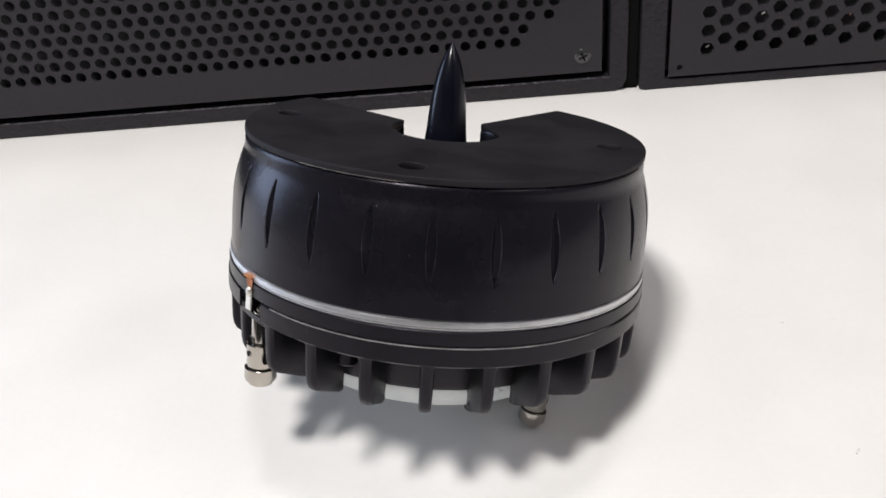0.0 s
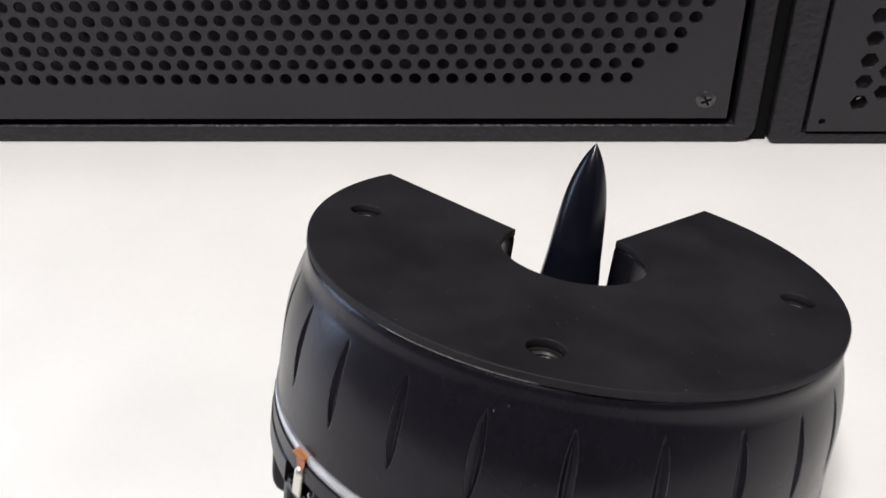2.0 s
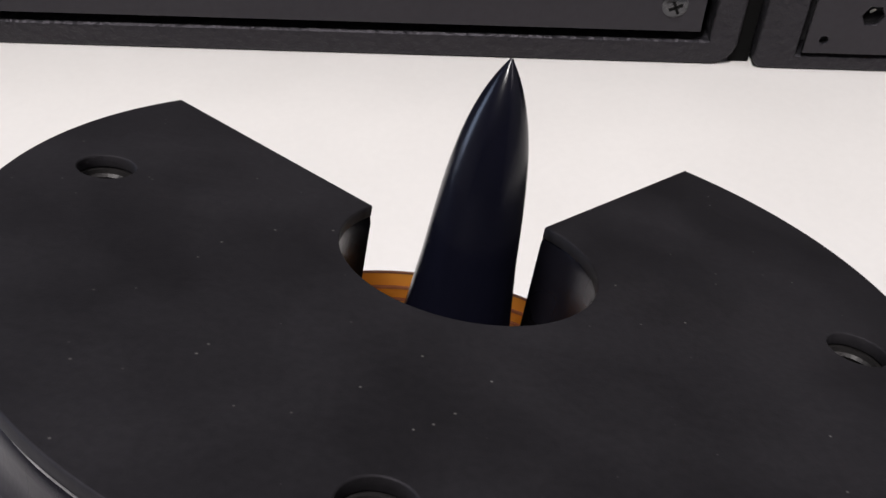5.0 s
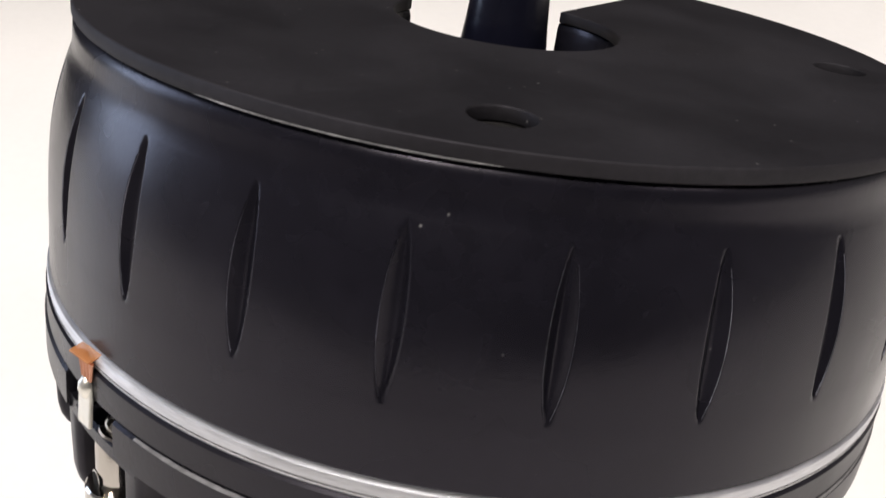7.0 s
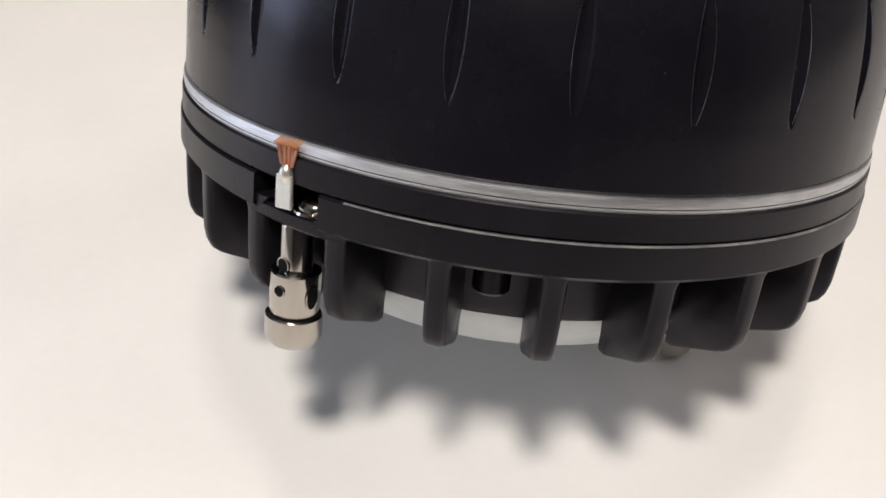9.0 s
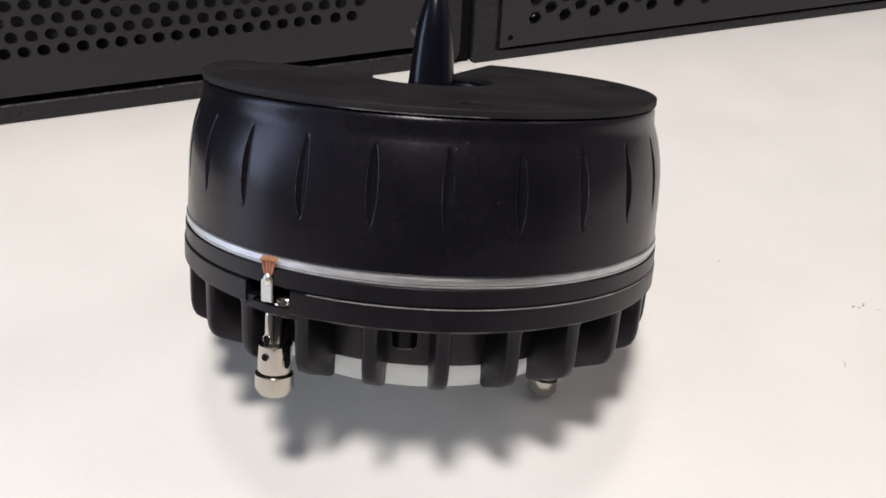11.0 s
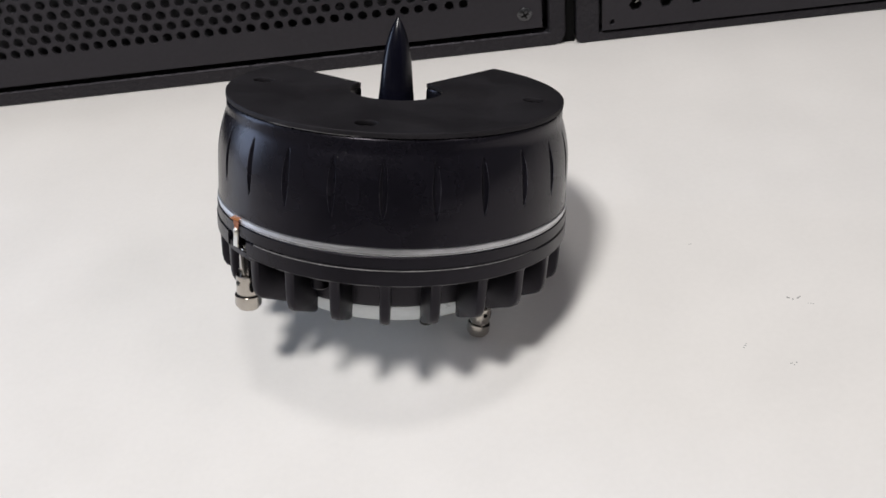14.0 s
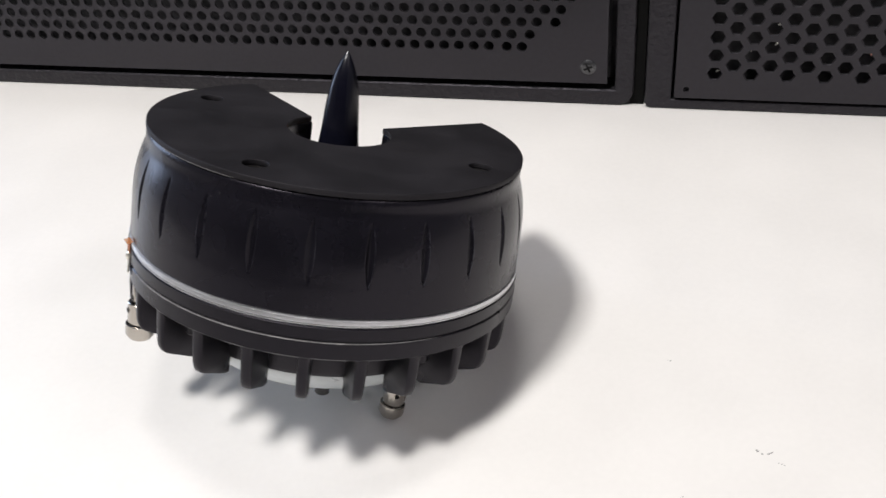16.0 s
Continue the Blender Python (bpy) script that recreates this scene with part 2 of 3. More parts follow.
def room():
    x0, x1, y0, y1 = ROOM
    structure("floor", box(x0 - 0.1, x1 + 0.1, y0 - 0.1, y1 + 0.1, FLOOR_Z - 0.1, FLOOR_Z), M_FLOOR, "grey vinyl floor of the workshop")
    structure("ceiling", box(x0 - 0.1, x1 + 0.1, y0 - 0.1, y1 + 0.1, CEIL_Z, CEIL_Z + 0.1), M_WALL, "white plain ceiling")
    structure("wall_north", box(x0 - 0.1, x1 + 0.1, y1, y1 + 0.1, FLOOR_Z, CEIL_Z), M_WALL, "off-white painted wall")
    # never in view; made near black to darken what the driver reflects
    structure("wall_south", box(x0 - 0.1, x1 + 0.1, y0 - 0.1, y0, FLOOR_Z, CEIL_Z), M_WALL_DARK, "unseen wall, darkened so that the driver's reflections stay dark")
    structure("wall_east", box(x1, x1 + 0.1, y0, y1, FLOOR_Z, CEIL_Z), M_WALL, "off-white painted wall")
    # the west wall has a window opening
    wy0, wy1, wz0, wz1 = 0.40, 1.50, 0.0, 1.50
    bm = box(x0 - 0.1, x0, y0, wy0, FLOOR_Z, CEIL_Z)
    for q in ((wy1, y1, FLOOR_Z, CEIL_Z), (wy0, wy1, FLOOR_Z, wz0), (wy0, wy1, wz1, CEIL_Z)):
        b = box(x0 - 0.1, x0, *q)
        me = bpy.data.meshes.new("tmp")
        b.to_mesh(me)
        b.free()
        bm.from_mesh(me)
        bpy.data.meshes.remove(me)
    structure("wall_west", bm, M_WALL, "off-white painted wall with a window opening")


# ---- the table ----
def table():
    t = thing("table", pose(0, 0, 0), "white laminate table top with faint smudges and scuffs", "table")
    top = part("tabletop", box(-1.1, 1.1, -0.75, 0.75, -0.03, 0.0, 0.002), M_TABLE, t, "white laminate top")
    smooth(top)
    for x in (-1.02, 1.02):
        for y in (-0.67, 0.67):
            part("leg", box(x - 0.025, x + 0.025, y - 0.025, y + 0.025, FLOOR_Z, -0.0305, 0.002), M_STEEL_PAINT, t)
    rng = random.Random(5)
    spots = ((0.1607, -0.0175, 1.5), (0.1331, -0.0391, 0.8), (0.1494, -0.0507, 0.9), (0.1280, 0.0221, 0.5), (0.1645, -0.021, 0.6))
    for x, y, s in spots:
        for k in range(3):
            n = 9
            px, py = x + rng.uniform(-1, 1) * 0.0022 * s, y + rng.uniform(-1, 1) * 0.0012 * s
            turn, long = rng.uniform(-0.9, 0.9), rng.uniform(1.2, 3.0)
            pts = []
            for i in range(n):
                r = 0.00024 * s * rng.uniform(0.5, 1.3)
                u, w = r * long * math.cos(2 * math.pi * i / n), r * math.sin(2 * math.pi * i / n)
                pts.append((px + u * math.cos(turn) - w * math.sin(turn), py + u * math.sin(turn) + w * math.cos(turn)))
            bm = bmesh.new()
            vs = [bm.verts.new((a, b, 0.00012)) for a, b in pts]
            f = bm.faces.new(vs)
            ext = bmesh.ops.extrude_face_region(bm, geom=[f])
            for v in ext["geom"]:
                if isinstance(v, bmesh.types.BMVert):
                    v.co.z = -0.0001
            bmesh.ops.recalc_face_normals(bm, faces=bm.faces)
            part("scuff", bm, M_SCUFF, t, "dark grey scuff mark")
    return t


# ---- the loudspeaker cabinets ----
LEAN = 0.015
FRONT_Y = 0.2065


def cabinet_shell(x0, x1, px0, px1, pz0, pz1, height, groove, corner, bridge):
    """A cabinet with rounded front corners and a recess for its grille; local x across, y up the front, z out of it."""
    outer = []
    edge = 0.0014
    x0, x1, height = x0 + edge, x1 - edge, height - edge
    right, left = corner
    for cx, cy, a0, r in ((x1 - right, edge + right, -90, right), (x1 - right, height - right, 0, right), (x0 + left, height - left, 90, left), (x0 + left, edge + left, 180, left)):
        for k in range(7):
            a = radians(a0 + 15 * k)
            outer.append((cx + r * math.cos(a), cy + r * math.sin(a)))
    g = groove + edge
    inner = [(px0 - g, pz0 - g), (px1 + g, pz0 - g), (px1 + g, pz1 + g), (px0 - g, pz1 + g)]
    me = sheet([outer, inner], 0.016, edge)
    bm = bmesh.new()
    bm.from_mesh(me)
    bpy.data.meshes.remove(me)
    bmesh.ops.translate(bm, verts=bm.verts, vec=(0, 0, -0.0008))
    sides = [box(a, b, 0.0004, height - 0.001, -0.0176, z) for a, b, z in ((px1 + g + 0.002, x1 - 0.0004, -0.0030), (x0 + 0.0004, px0 - g - 0.002, -0.0030))]
    return bm, sides, box(x0 - 0.0022, x1 + 0.0022, 0.0, height, -0.217, -0.0178)


def grille_left(px0, px1, pz0, pz1):
    outline = [(px0, pz0), (px1, pz0), (px1, pz1), (px0, pz1)]
    holes = []
    dx, dz, zb = 0.0078, 0.00664, 0.0316
    ends = {0: 0.0465, 1: 0.0516, 2: 0.0652, 3: 0.0693, 4: 0.0750}
    for row in range(15):
        z = zb + row * dz
        if z > pz1 - 0.012:
            break
        base, jog = (0.0104, 0.043) if row % 2 else (0.0141, 0.030)
        for k in range(-52, 10):
            # the punching skips a little near the end of each row
            x = base + k * dx
            x += 0.0014 * (x > jog) + 0.0014 * (x > jog + 0.0255)
            if px0 + 0.02 < x < ends.get(row, 0.0795) + 0.002:
                holes.append(ring_at(x, z, 0.00282, 14))
    return sheet([outline] + holes, 0.0016, 0.00022)


def grille_right(px0, px1, pz0, pz1):
    outline = [(px0, pz0), (px1, pz0), (px1, pz1), (px0, pz1)]
    holes = []
    dx, dz = 0.00848, 0.00955
    for col in range(26):
        x = 0.1416 + col * dx
        for row in range(10):
            z = 0.0206 + (0.5 * dz if col % 2 else 0.0) + row * dz
            if z < pz1 - 0.012 and x < px1 - 0.015:
                holes.append(ring_at(x, z, 0.0040, 6))
    holes.append(ring_at(0.1287, 0.0116, 0.0018, 16))
    return sheet([outline] + holes, 0.0018, 0.0004)


def cross_screw(parent, m, r=0.0041):
    head = part("screw", lathe([(0, 0.0016), (r * 0.45, 0.0015), (r * 0.8, 0.0010), (r, 0.0003), (r, -0.001), (0, -0.001)], 28), M_BLACK_SCREW, parent, "black cross-head screw")
    head.matrix_basis = m
    smooth(head)
    for turn in (25, 115):
        slot = part("recess", box(-r * 0.55, r * 0.55, -r * 0.11, r * 0.11, 0.0009, 0.00172), M_DARK, head)
        slot.matrix_basis = pose(0, 0, 0, 0, 0, turn)
    return head


def speck(rng):
    """A small clump of three short bits, lying flat behind the grille."""
    bm = bmesh.new()
    for k in range(3):
        b = lathe([(0, -0.0009), (0.00022, -0.0007), (0.0003, 0.0), (0.0002, 0.0007), (0, 0.0009)], 6)
        b.transform(pose(rng.uniform(-4, 4) * 1e-4, rng.uniform(-4, 4) * 1e-4, 0, 90, rng.uniform(0, 180), 0))
        me = bpy.data.meshes.new("speck")
        b.to_mesh(me)
        b.free()
        bm.from_mesh(me)
        bpy.data.meshes.remove(me)
    return bm


def cabinets():
    a = math.degrees(math.atan(LEAN))
    for side in ("plain", "hexagon"):
        if side == "plain":
            x0, x1, px0, px1, pz0, pz1 = -0.42, 0.1030, -0.405, 0.0895, 0.0127, 0.150
            rim = (0.0040, (0.0072, 0.010), 0.0062)
            label = "black textured loudspeaker cabinet with a round-hole metal grille"
        else:
            x0, x1, px0, px1, pz0, pz1 = 0.1086, 0.50, 0.1234, 0.485, 0.0072, 0.150
            rim = (0.0016, (0.010, 0.0022), 0.0)
            label = "black textured loudspeaker cabinet with a hexagon-hole metal grille"
        t = thing("loudspeaker_cabinet", pose(0, FRONT_Y - 0.0008 if side == "plain" else FRONT_Y - 0.0022, 0, 90 - a, 0, 0), label, "loudspeaker", "cabinets behind the driver")
        shell, sides, rear = cabinet_shell(x0, x1, px0, px1, pz0, pz1, 0.30, *rim)
        smooth(part("front_frame", shell, M_CABINET, t), 30)
        for bm in sides:
            part("side_wall", bm, M_CABINET, t)
        part("rear_box", rear, M_CABINET, t)
        if rim[2]:
            # added black filler that keeps the gap as dark as deep shade
            part("gap_shade", box(x1 - 0.0018, x1 + rim[2] - 0.0012, 0.0002, 0.29, -0.0174, -0.0034), M_DARK, t, "black strip put in as the shade of the gap between the cabinets")
        me = grille_left(px0, px1, pz0, pz1) if side == "plain" else grille_right(px0, px1, pz0, pz1)
        g = part_mesh("grille", me, M_GRILLE, t, "perforated black steel grille")
        g.matrix_basis = Matrix.Identity(4)
        part("backing", box(px0 - 0.001, px1 + 0.001, pz0 - 0.001, pz1 + 0.001, -0.0115, -0.0090), M_FOAM, t, "black foam behind the grille")
        part("upper_housing", box(px0 - 0.004, px1 + 0.004, 0.1538, 0.285, -0.02, -0.0022), M_CABINET, t)
        if side == "plain":
            cross_screw(t, Matrix.Translation((0.0801, 0.0215, -0.0002)))
        else:
            # pale and reddish specks behind the hexagons
            rng = random.Random(8)
            for x, z, m in ((0.1692, 0.0444, M_SPECK), (0.1800, 0.0389, M_SPECK_RED), (0.1686, 0.0345, M_SPECK), (0.2118, 0.0304, M_SPECK_RED), (0.1426, 0.0196, M_SPECK), (0.1577, 0.0311, M_SPECK)):
                bit = part("speck", speck(rng), m, t, "pale speck behind the grille" if m is M_SPECK else "reddish speck behind the grille")
                bit.matrix_basis = Matrix.Translation((x + 0.0004, z + 0.0003, -0.0050)) @ pose(0, 0, 0, 0, 0, rng.uniform(0, 180))


# ---- the compression driver ----
CUT_L, CUT_R = -130.2, 139.0
PITCH, PHASE = 15.0, -2.8
GROOVE_TOP, GROOVE_BOTTOM = 0.0882, 0.0686


def fine_angles(a0, a1):
    """Angles that crowd round each scallop."""
    out = {round(a0, 4), round(a1, 4)}
    k0 = math.floor((a0 - PHASE) / PITCH) - 1
    for k in range(k0, k0 + 30):
        c = PHASE + k * PITCH
        for d in (-1.6, -1.4, -1.28, -1.18, -1.08, -0.96, -0.84, -0.65, -0.4, -0.2, 0.0, 0.2, 0.4, 0.65, 0.84, 0.96, 1.08, 1.18, 1.28, 1.4, 1.6, 2.6, 4.4, 6.0, 7.5, -2.6, -4.4, -6.0):
            if a0 < c + d < a1:
                out.add(round(c + d, 4))
    return sorted(out)


def scallop(a, r, z):
    """Depth of the almond-shaped scallops cut into the magnet's cover."""
    if r < 0.055 or not GROOVE_BOTTOM < z < GROOVE_TOP:
        return 0.0
    d = (a - PHASE + PITCH / 2) % PITCH - PITCH / 2
    u = (z - (GROOVE_TOP + GROOVE_BOTTOM) / 2) / ((GROOVE_TOP - GROOVE_BOTTOM) / 2)
    w = groove_half(u)
    if abs(d) >= w:
        return 0.0
    return 0.0010 * (1 - u * u) ** 0.6 * (1 - (d / w) ** 2) ** 1.5


def groove_half(u):
    """Half the width of a scallop in degrees, for a height u from -1 to 1."""
    return 1.28 * (1 - abs(u) ** 2.1) ** 0.8 + 0.02


def outer_wall():
    """Height and radius of the cover from the plate down to the bright ring."""
    keys = [(0.0947, 0.0604), (0.0945, 0.0609), (0.0940, 0.0613), (0.0933, 0.06155), (0.0925, 0.0616), (0.0910, 0.06165), (0.0896, 0.0618), (0.0884, 0.0623), (0.0860, 0.0631), (0.0835, 0.0638), (0.0810, 0.06435),
            (0.0785, 0.06475), (0.0760, 0.06505), (0.0735, 0.0652), (0.0710, 0.0653), (0.0684, 0.0654), (0.0680, 0.06542), (0.0655, 0.06545), (0.0592, 0.0656), (0.0588, 0.0653)]
    zs = sorted({z for z, _ in keys} | {GROOVE_BOTTOM + (GROOVE_TOP - GROOVE_BOTTOM) * k / 26 for k in range(27)}, reverse=True)
    kz, kr = [z for z, _ in reversed(keys)], [r for _, r in reversed(keys)]
    # one smooth curve down the bulging flank
    mid = [(z, r) for z, r in keys if 0.0683 < z < 0.0886]
    curve = np.polyfit([z - 0.0785 for z, _ in mid], [r for _, r in mid], 4)
    out = []
    for z in zs:
        out.append((float(np.polyval(curve, z - 0.0785)) if 0.0684 <= z <= 0.0884 else float(np.interp(z, kz, kr)), z))
    return out


def fin_mesh():
    """One cooling fin: rounded sections stacked from the flange down; local x outwards, y across."""
    bm = bmesh.new()
    levels = ((0.0478, 0.0042, 0.0659), (0.0466, 0.003, 0.0659), (0.0457, 0.0023, 0.0658), (0.0444, 0.00195, 0.0656), (0.04, 0.0019, 0.0655), (0.0348, 0.0018, 0.0653),
              (0.0327, 0.00175, 0.0649), (0.0311, 0.0017, 0.0641), (0.0302, 0.00165, 0.0629), (0.0294, 0.0016, 0.0612), (0.0284, 0.0016, 0.0587), (0.0271, 0.0016, 0.0558), (0.0263, 0.0015, 0.0539), (0.0259, 0.0012, 0.0529))
    rings = []
    for z, w, r in levels:
        c = min(0.0011, w * 0.7, (r - 0.0512) * 0.45)
        pts = [(0.0512, -w), (r - c, -w)]
        pts += [(r - c + c * math.cos(radians(t)), -w + c + c * math.sin(radians(t))) for t in (-60, -30, 0)]
        pts += [(r - c + c * math.cos(radians(t)), w - c + c * math.sin(radians(t))) for t in (0, 30, 60)]
        pts += [(r - c, w), (0.0512, w)]
        rings.append([bm.verts.new((WIDE * x, y, z)) for x, y in pts])
    for p, q in zip(rings, rings[1:]):
        for i in range(len(p)):
            j = (i + 1) % len(p)
            bm.faces.new((p[i], p[j], q[j], q[i]))
    bm.faces.new(rings[0])
    bm.faces.new(list(reversed(rings[-1])))
    bmesh.ops.recalc_face_normals(bm, faces=bm.faces)
    me = bpy.data.meshes.new("fin")
    bm.to_mesh(me)
    bm.free()
    me.materials.append(M_COVER)
    me.polygons.foreach_set("use_smooth", [True] * len(me.polygons))
    me.set_sharp_from_angle(angle=radians(50))
    return me


def spin(a):
    """Turns the local x axis outwards at the angle a."""
    return pose(0, 0, 0, 0, 0, a - 90)


def binding_post(parent, m, label):
    stem = part("binding_post", lathe([(0, 0.0238), (0.0030, 0.0238), (0.0031, 0.0235), (0.0031, 0.0150), (0.0044, 0.0149), (0.0047, 0.0146), (0.0047, 0.0064),
                                       (0.0046, 0.0062), (0.0044, 0.0061), (0, 0.0061)], 40), M_NICKEL, parent, label)
    stem.matrix_basis = m
    smooth(stem, 30)
    cap = part("cap", lathe([(0, 0.0062), (0.0050, 0.0062), (0.0054, 0.0059), (0.0054, 0.0019), (0.0052, 0.0015), (0.0046, 0.0012), (0.0044, 0.0004), (0.0041, 0.0), (0, 0.0)], 40), M_NICKEL, stem)
    smooth(cap, 40)
    seam = part("seam", turned([(0.0046, 0.0061), (0.0049, 0.0061), (0.0049, 0.00635), (0.0046, 0.00635)], [9 * k for k in range(40)], True), M_DARK, stem, "dark seam above the cap")
    smooth(seam)
    # cross hole with a bright rim, and side slots
    for a, z, r in ((-48, 0.0118, 0.00105), (-60, 0.0162, 0.0014), (28, 0.0106, 0.0012)):
        rad = 0.0031 if z > 0.015 else 0.0047
        h = part("wire_hole", lathe([(0, 0.00012), (r, 0.00012), (r * 1.05, -0.0004), (0, -0.0005)], 18), M_DARK, stem, "dark wire hole")
        p = polar(rad, a, z)
        h.matrix_basis = Matrix.Translation(p) @ Vector((p.x, p.y, 0)).to_track_quat("Z", "Y").to_matrix().to_4x4() @ Matrix.Diagonal((1, 1.9 if a > 0 else 1, 1, 1))
        lip = part("hole_rim", turned([(r * 0.95, -0.0001), (r * 1.12, -0.0001), (r * 1.12, 0.00008), (r * 0.95, 0.00013)], [20 * k for k in range(18)], True), M_NICKEL, stem)
        lip.matrix_basis = h.matrix_basis.copy()
    return stem


def compression_driver():
    t = thing("compression_driver", pose(*DRIVER), "black cut-away compression driver with cooling fins, tilted on a table", "speaker driver")
    H = 0.0966
    # plate on top, a quarter cut away, with three bolt holes
    bolts = [polar(0.0507, a, 0) for a in (-10.6, -100.6, 79.4)]
    outline = arc(0.0615, CUT_L, CUT_R, 150) + list(reversed(arc(0.0174, -127.3, 137.3, 60)))
    plate = part_mesh("top_plate", sheet([outline] + [ring_at(b.x, b.y, 0.0041, 28) for b in bolts], 0.0019, 0.00025), M_RUBBER, t, "matte black plate with dusty specks")
    plate.matrix_basis = Matrix.Translation((0, 0, H))
    for b in bolts:
        z0 = 0.0946
        prof = [(0.0050, z0), (0.0035, z0), (0.0034, z0 - 0.0006)]
        for k in range(6):
            prof += [(0.0030, z0 - 0.0010 - 0.0011 * k), (0.0034, z0 - 0.00155 - 0.0011 * k)]
        prof += [(0.0030, 0.0858), (0.0, 0.0858)]
        h = part("threaded_hole", lathe([(r, z) for r, z in prof], 28), M_THREAD, t, "threaded steel bolt hole")
        h.matrix_basis = Matrix.Translation((b.x, b.y, 0))
    # scuffed lower edge of the plate
    def plate_fade(a, r, z):
        return 0.0006 * max(0.0, (abs(a + 26.0) - 12.0) / 14.0)

    part("plate_scuff", turned([(0.0606, 0.09478), (0.06185, 0.09478), (0.06185, 0.09492), (0.0606, 0.09505)], [-52.0 + 1.3 * k for k in range(41)], dent=plate_fade), M_WORN, t, "scuffed light edge of the plate")
    # magnet cover with scallops
    wall = outer_wall()
    outline = wall + [(0.0400, 0.0588), (0.0400, 0.0790), (0.0175, 0.0790), (0.0175, 0.0934), (0.0178, 0.0944), (0.0190, 0.0947), (0.0195, 0.0850), (0.0575, 0.0850), (0.0580, 0.0947)]
    smooth(part("magnet_cover", turned(outline, fine_angles(CUT_L, CUT_R), dent=scallop), M_BODY, t, "satin black cover with vertical scallops"), 32)
    # thin light strip along one side of each scallop, standing in for its highlight
    hs, rs = [z for _, z in reversed(wall)], [r for r, _ in reversed(wall)]
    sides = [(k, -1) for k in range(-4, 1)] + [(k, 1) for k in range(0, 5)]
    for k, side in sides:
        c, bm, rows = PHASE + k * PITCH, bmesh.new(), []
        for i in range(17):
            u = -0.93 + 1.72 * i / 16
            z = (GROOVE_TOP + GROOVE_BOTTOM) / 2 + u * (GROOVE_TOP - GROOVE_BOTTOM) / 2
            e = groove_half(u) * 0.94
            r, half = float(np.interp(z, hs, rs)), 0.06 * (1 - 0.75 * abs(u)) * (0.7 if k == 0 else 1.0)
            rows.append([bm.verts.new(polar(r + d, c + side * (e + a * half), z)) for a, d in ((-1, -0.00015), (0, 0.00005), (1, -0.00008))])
        for p, q in zip(rows, rows[1:]):
            for i in range(2):
                bm.faces.new((p[i], q[i], q[i + 1], p[i + 1]))
        bmesh.ops.recalc_face_normals(bm, faces=bm.faces)
        if bm.faces[:][0].normal.dot(polar(1, c, 0)) < 0:
            bmesh.ops.reverse_faces(bm, faces=bm.faces)
        smooth(part("scallop_glint", bm, M_GLINT, t, "thin painted highlight along a scallop's edge"), 80)
    # bright ring and rings under it
    coarse = [CUT_L + (CUT_R - CUT_L) * k / 160 for k in range(161)]
    full = [2.0 * k for k in range(180)]
    smooth(part("spacer_ring", turned([(0.0400, 0.0562), (0.0400, 0.0588), (0.0652, 0.0588), (0.0659, 0.0585), (0.0660, 0.0580), (0.0660, 0.0567), (0.0657, 0.0562)], coarse), M_ALU, t, "bare aluminium ring"), 30)
    smooth(part("edge_line", turned([(0.0640, 0.05695), (0.06604, 0.05695), (0.06604, 0.05707), (0.0640, 0.05707)], coarse), M_DARK, t, "dark joint in the ring"), 30)
    smooth(part("diaphragm_ring", turned([(0.0380, 0.0518), (0.0380, 0.0562), (0.0658, 0.0562), (0.0662, 0.0559), (0.0662, 0.0520), (0.0659, 0.0517)], full, True), M_COVER, t), 30)
    def fade(a, r, z):
        return 0.0005 * max(0.0, (abs(a + 8.0) - 30.0) / 35.0)

    part("worn_edge", turned([(0.0655, 0.05138), (0.06665, 0.05138), (0.0666, 0.05150), (0.0655, 0.05163)], [-45.0 + 1.5 * k for k in range(71)], dent=fade), M_WORN, t, "worn light edge of the flange")
    # flange with a notch for the terminal
    n0, n1 = -60.6, -48.8
    arc_on = [n1 + (360 + n0 - n1) * k / 174 for k in range(175)]
    arc_in = [n0 + (n1 - n0) * k / 8 for k in range(9)]
    smooth(part("rear_flange", turned([(0.0500, 0.0458), (0.0500, 0.0516), (0.0661, 0.0516), (0.0665, 0.0512), (0.0665, 0.0462), (0.0660, 0.0456), (0.0642, 0.0455)], arc_on), M_COVER, t), 30)
    arc_shelf = [-61.8 + 16.0 * k / 10 for k in range(11)]
    smooth(part("terminal_shelf", turned([(0.0500, 0.0440), (0.0500, 0.0468), (0.0652, 0.0468), (0.0657, 0.0464), (0.0657, 0.0446), (0.0651, 0.0440)], arc_shelf), M_COVER, t), 30)
    smooth(part("terminal_recess", turned([(0.0480, 0.0468), (0.0480, 0.0515), (0.0575, 0.0515), (0.0575, 0.0468)], arc_in), M_COVER, t), 30)
    # rear cover behind the fins
    smooth(part("rear_cover", turned([(0.0, 0.0315), (0.0, 0.0460), (0.0535, 0.0460), (0.0530, 0.0440), (0.0522, 0.0335), (0.0515, 0.0318), (0.0500, 0.0314)], full, True), M_COVER, t), 30)
    smooth(part("rear_disc", turned([(0.0, 0.0216), (0.0, 0.0313), (0.0508, 0.0313), (0.0504, 0.0307), (0.0426, 0.0222), (0.0418, 0.0217)], full, True), M_DISC, t, "pale grey-white rear disc"), 30)
    fin = fin_mesh()
    for k in range(24):
        part_mesh("fin", fin, M_COVER, t).matrix_basis = spin(PHASE + 1.1 + k * PITCH)
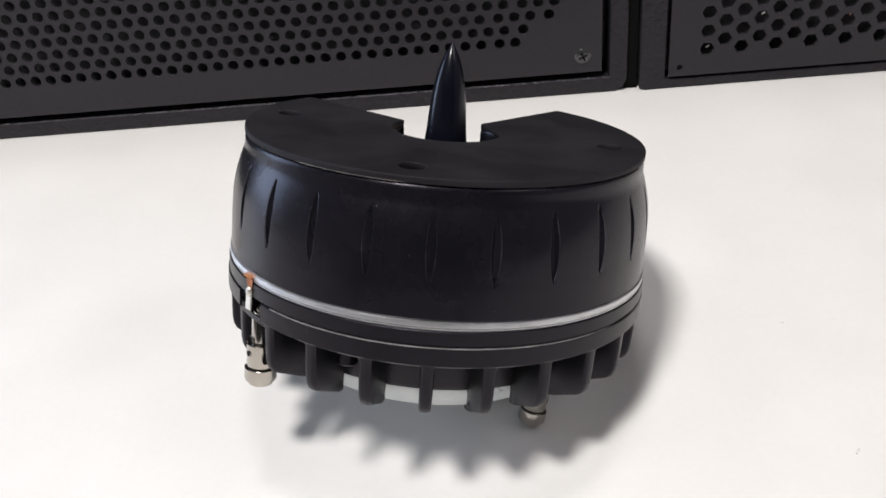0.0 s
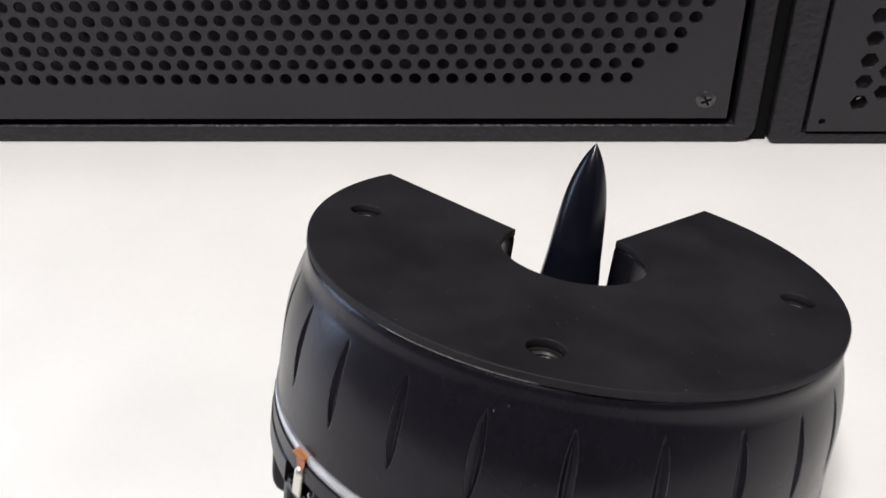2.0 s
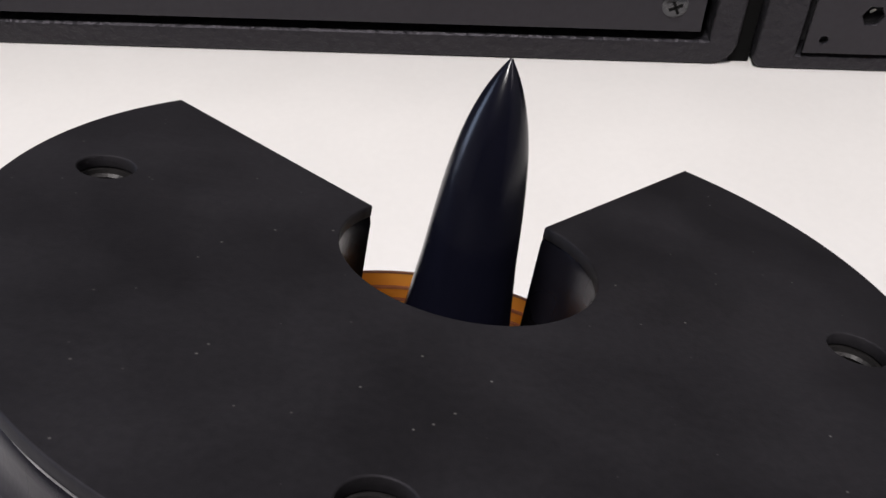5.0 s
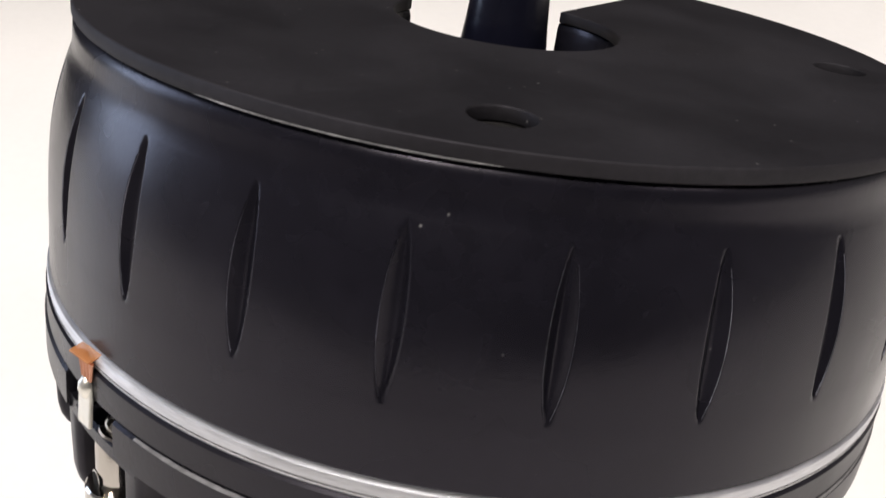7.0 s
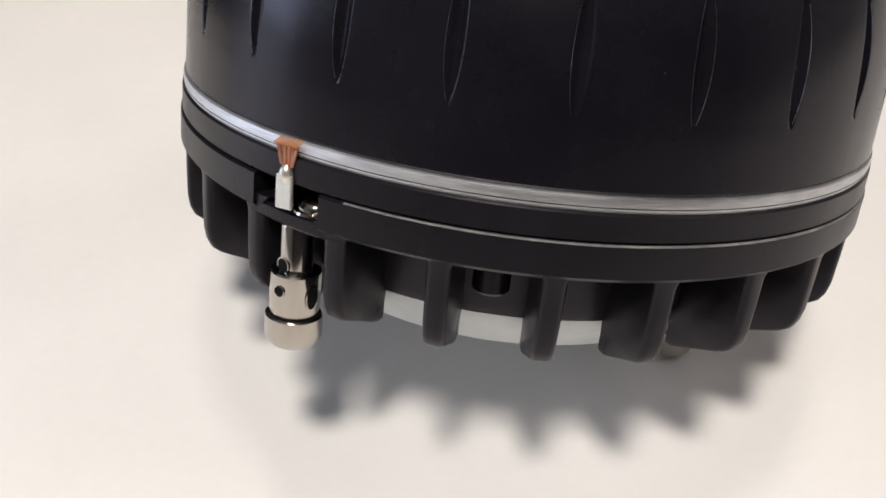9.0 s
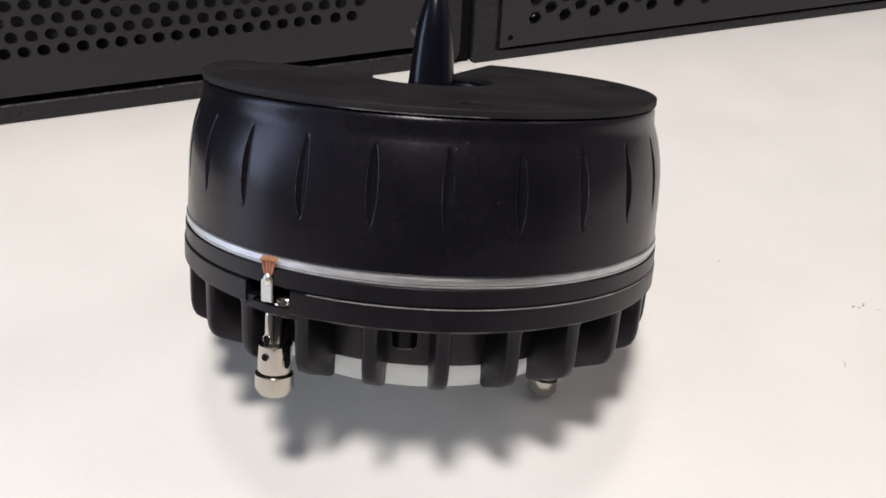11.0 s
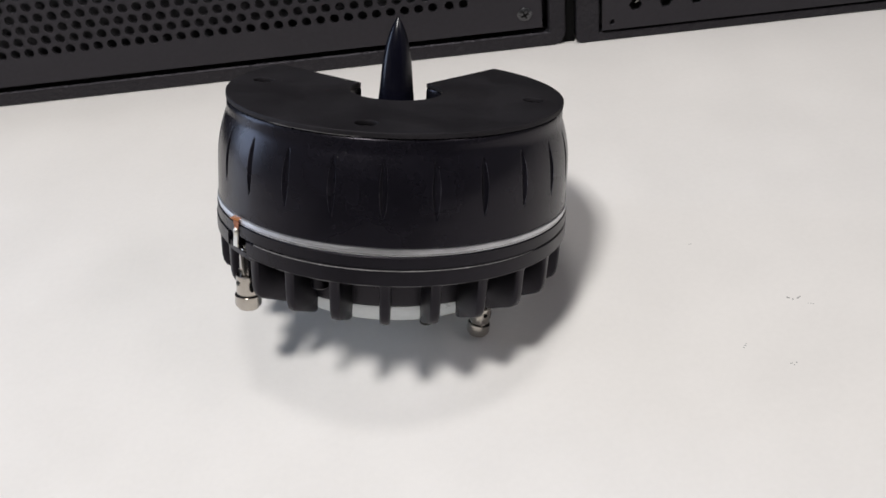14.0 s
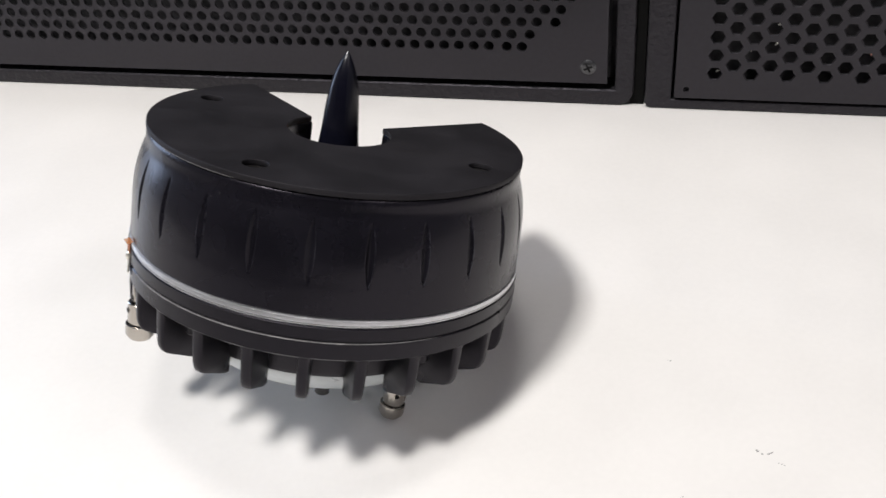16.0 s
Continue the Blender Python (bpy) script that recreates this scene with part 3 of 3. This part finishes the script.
    # cover screws between the fins
    for a in (-25.0, 50.0, -100.0, 125.0, 200.0):
        s = part("cover_screw", lathe([(0, 0.0386), (0.0014, 0.0386), (0.0026, 0.0387), (0.0030, 0.0392), (0.0030, 0.0458), (0, 0.0458)], 24), M_COVER, t, "black cap screw")
        s.matrix_basis = Matrix.Translation(polar(0.0572, a, 0))
        smooth(s)
    for a in (21.0, 141.0, 261.0):
        s = part("stud", lathe([(0, 0.0170), (0.0020, 0.0170), (0.0024, 0.0174), (0.0024, 0.0220), (0, 0.0220)], 20), M_DARK_STEEL, t, "dark steel stud")
        s.matrix_basis = Matrix.Translation(polar(0.0365, a, 0))
        smooth(s)
    # phase plug spike
    spike = [(0, 0.1235), (0.0002, 0.12345)]
    for k in range(1, 25):
        z = 0.1235 - 0.0270 * k / 24
        spike.append(((0.0063 - 0.08 * (z - 0.0965)) * max(0.0, 1 - ((z - 0.0965) / 0.0270) ** 4) ** 0.85, z))
    spike += [(0.0073, 0.0880), (0.0090, 0.0750), (0.0117, 0.0660), (0.0150, 0.0606), (0, 0.0604)]
    smooth(part("phase_plug", lathe(spike, 64), M_SPIKE, t, "glossy blue-black pointed phase plug"), 40)
    # amber voice coil and diaphragm seen through the cut
    smooth(part("voice_coil", turned([(0.0352, 0.0602), (0.0352, 0.0735), (0.0357, 0.0735), (0.0357, 0.0602)], [3.0 * k for k in range(120)], True), M_AMBER, t, "translucent amber voice coil former"), 30)
    smooth(part("coil_rim", turned([(0.03515, 0.0735), (0.03515, 0.0737), (0.0358, 0.0737), (0.0358, 0.0735)], [3.0 * k for k in range(120)], True), M_COPPER, t, "thin brown rim"), 30)
    for z in (0.0660, 0.0682, 0.0706):
        smooth(part("winding", turned([(0.0348, z), (0.0348, z + 0.0005), (0.0352, z + 0.0005), (0.0352, z)], [3.0 * k for k in range(120)], True), M_COPPER, t, "copper winding"), 30)
    smooth(part("diaphragm", turned([(0.0, 0.0590), (0.0, 0.0600), (0.0378, 0.0600), (0.0378, 0.0590)], [3.0 * k for k in range(120)], True), M_DIAPHRAGM, t, "pale amber diaphragm film"), 30)
    # terminal: copper braid, solder tab and screw head
    a = -54.4
    tab = part("solder_tab", box(-0.0003, 0.0003, -0.0017, 0.0017, 0.0476, 0.0530, 0.00025), M_SOLDER, t, "tinned solder tab")
    tab.matrix_basis = spin(a) @ Matrix.Translation((0.0673, 0.0, 0.0500)) @ pose(0, 0, 0, 6, -6, 0) @ Matrix.Translation((0, 0, -0.0500))
    blob = part("solder_blob", lathe([(0, 0.0549), (0.0006, 0.0547), (0.0011, 0.0538), (0.0012, 0.0530), (0.0009, 0.0518), (0, 0.0512)], 20), M_SOLDER, t, "solder")
    blob.matrix_basis = spin(a) @ Matrix.Translation((0.0670, 0, 0))
    smooth(blob, 80)
    flap = part("lead_film", box(0.0, 0.0021, -0.0021, 0.0021, -0.00015, 0.00015, 0.0001), M_FLAP, t, "amber film flap over the braid")
    flap.matrix_basis = spin(a) @ Matrix.Translation((0.0663, 0.0003, 0.0586)) @ pose(0, 0, 0, 0, 14, 8)
    rng = random.Random(3)
    for k in range(9):
        y = -0.0018 + 0.0036 * k / 8
        strand = lathe([(0, 0.0), (0.00028, 0.0), (0.00028, 0.0033), (0, 0.0033)], 8)
        s = part("strand", strand, M_COPPER, t, "frayed copper braid" if k == 0 else "")
        s.matrix_basis = spin(a) @ Matrix.Translation((0.0671 + rng.uniform(-2, 2) * 1e-4, y * 0.6, 0.0545)) @ pose(0, 0, 0, -y * 8500 + rng.uniform(-4, 4), rng.uniform(-2, 6), 0)
    sc = part("terminal_screw", lathe([(0, 0.0032), (0.0012, 0.0031), (0.0022, 0.0024), (0.0027, 0.0014), (0.0027, 0.0006), (0.0033, 0.0005), (0.0034, 0.0), (0, 0.0)], 28), M_NICKEL, t, "bright round screw head")
    sc.matrix_basis = Matrix.Translation(polar(0.0622, -51.9, 0.0470)) @ Matrix.Diagonal((1.12, 1.12, 0.75, 1))
    smooth(sc, 50)
    binding_post(t, Matrix.Translation(polar(0.0622, -55.3, 0.0226)) @ Matrix.Scale(0.89, 4), "nickel-plated binding post hanging free")
    # the other post leans and stands on the table
    foot, head = Vector((0.0341, -0.0190, 0.0055)), Vector((0.0370, -0.0200, 0.0376))
    up = (head - foot).normalized()
    binding_post(t, Matrix.Translation(foot) @ up.to_track_quat("Z", "Y").to_matrix().to_4x4() @ Matrix.Scale(0.82, 4), "nickel-plated binding post leaning on the table")
    shank = part("post_shank", lathe([(0, 0.0), (0.0026, 0.0), (0.0026, 0.014), (0, 0.014)], 24), M_NICKEL, t)
    shank.matrix_basis = Matrix.Translation(foot + up * 0.0165) @ up.to_track_quat("Z", "Y").to_matrix().to_4x4()
    shank2 = part("post_shank", lathe([(0, 0.0), (0.0022, 0.0), (0.0022, 0.004), (0, 0.004)], 24), M_DARK, t)
    shank2.matrix_basis = Matrix.Translation(polar(0.0622, -55.3, 0.0420))
    return t


room()
table()
cabinets()
compression_driver()
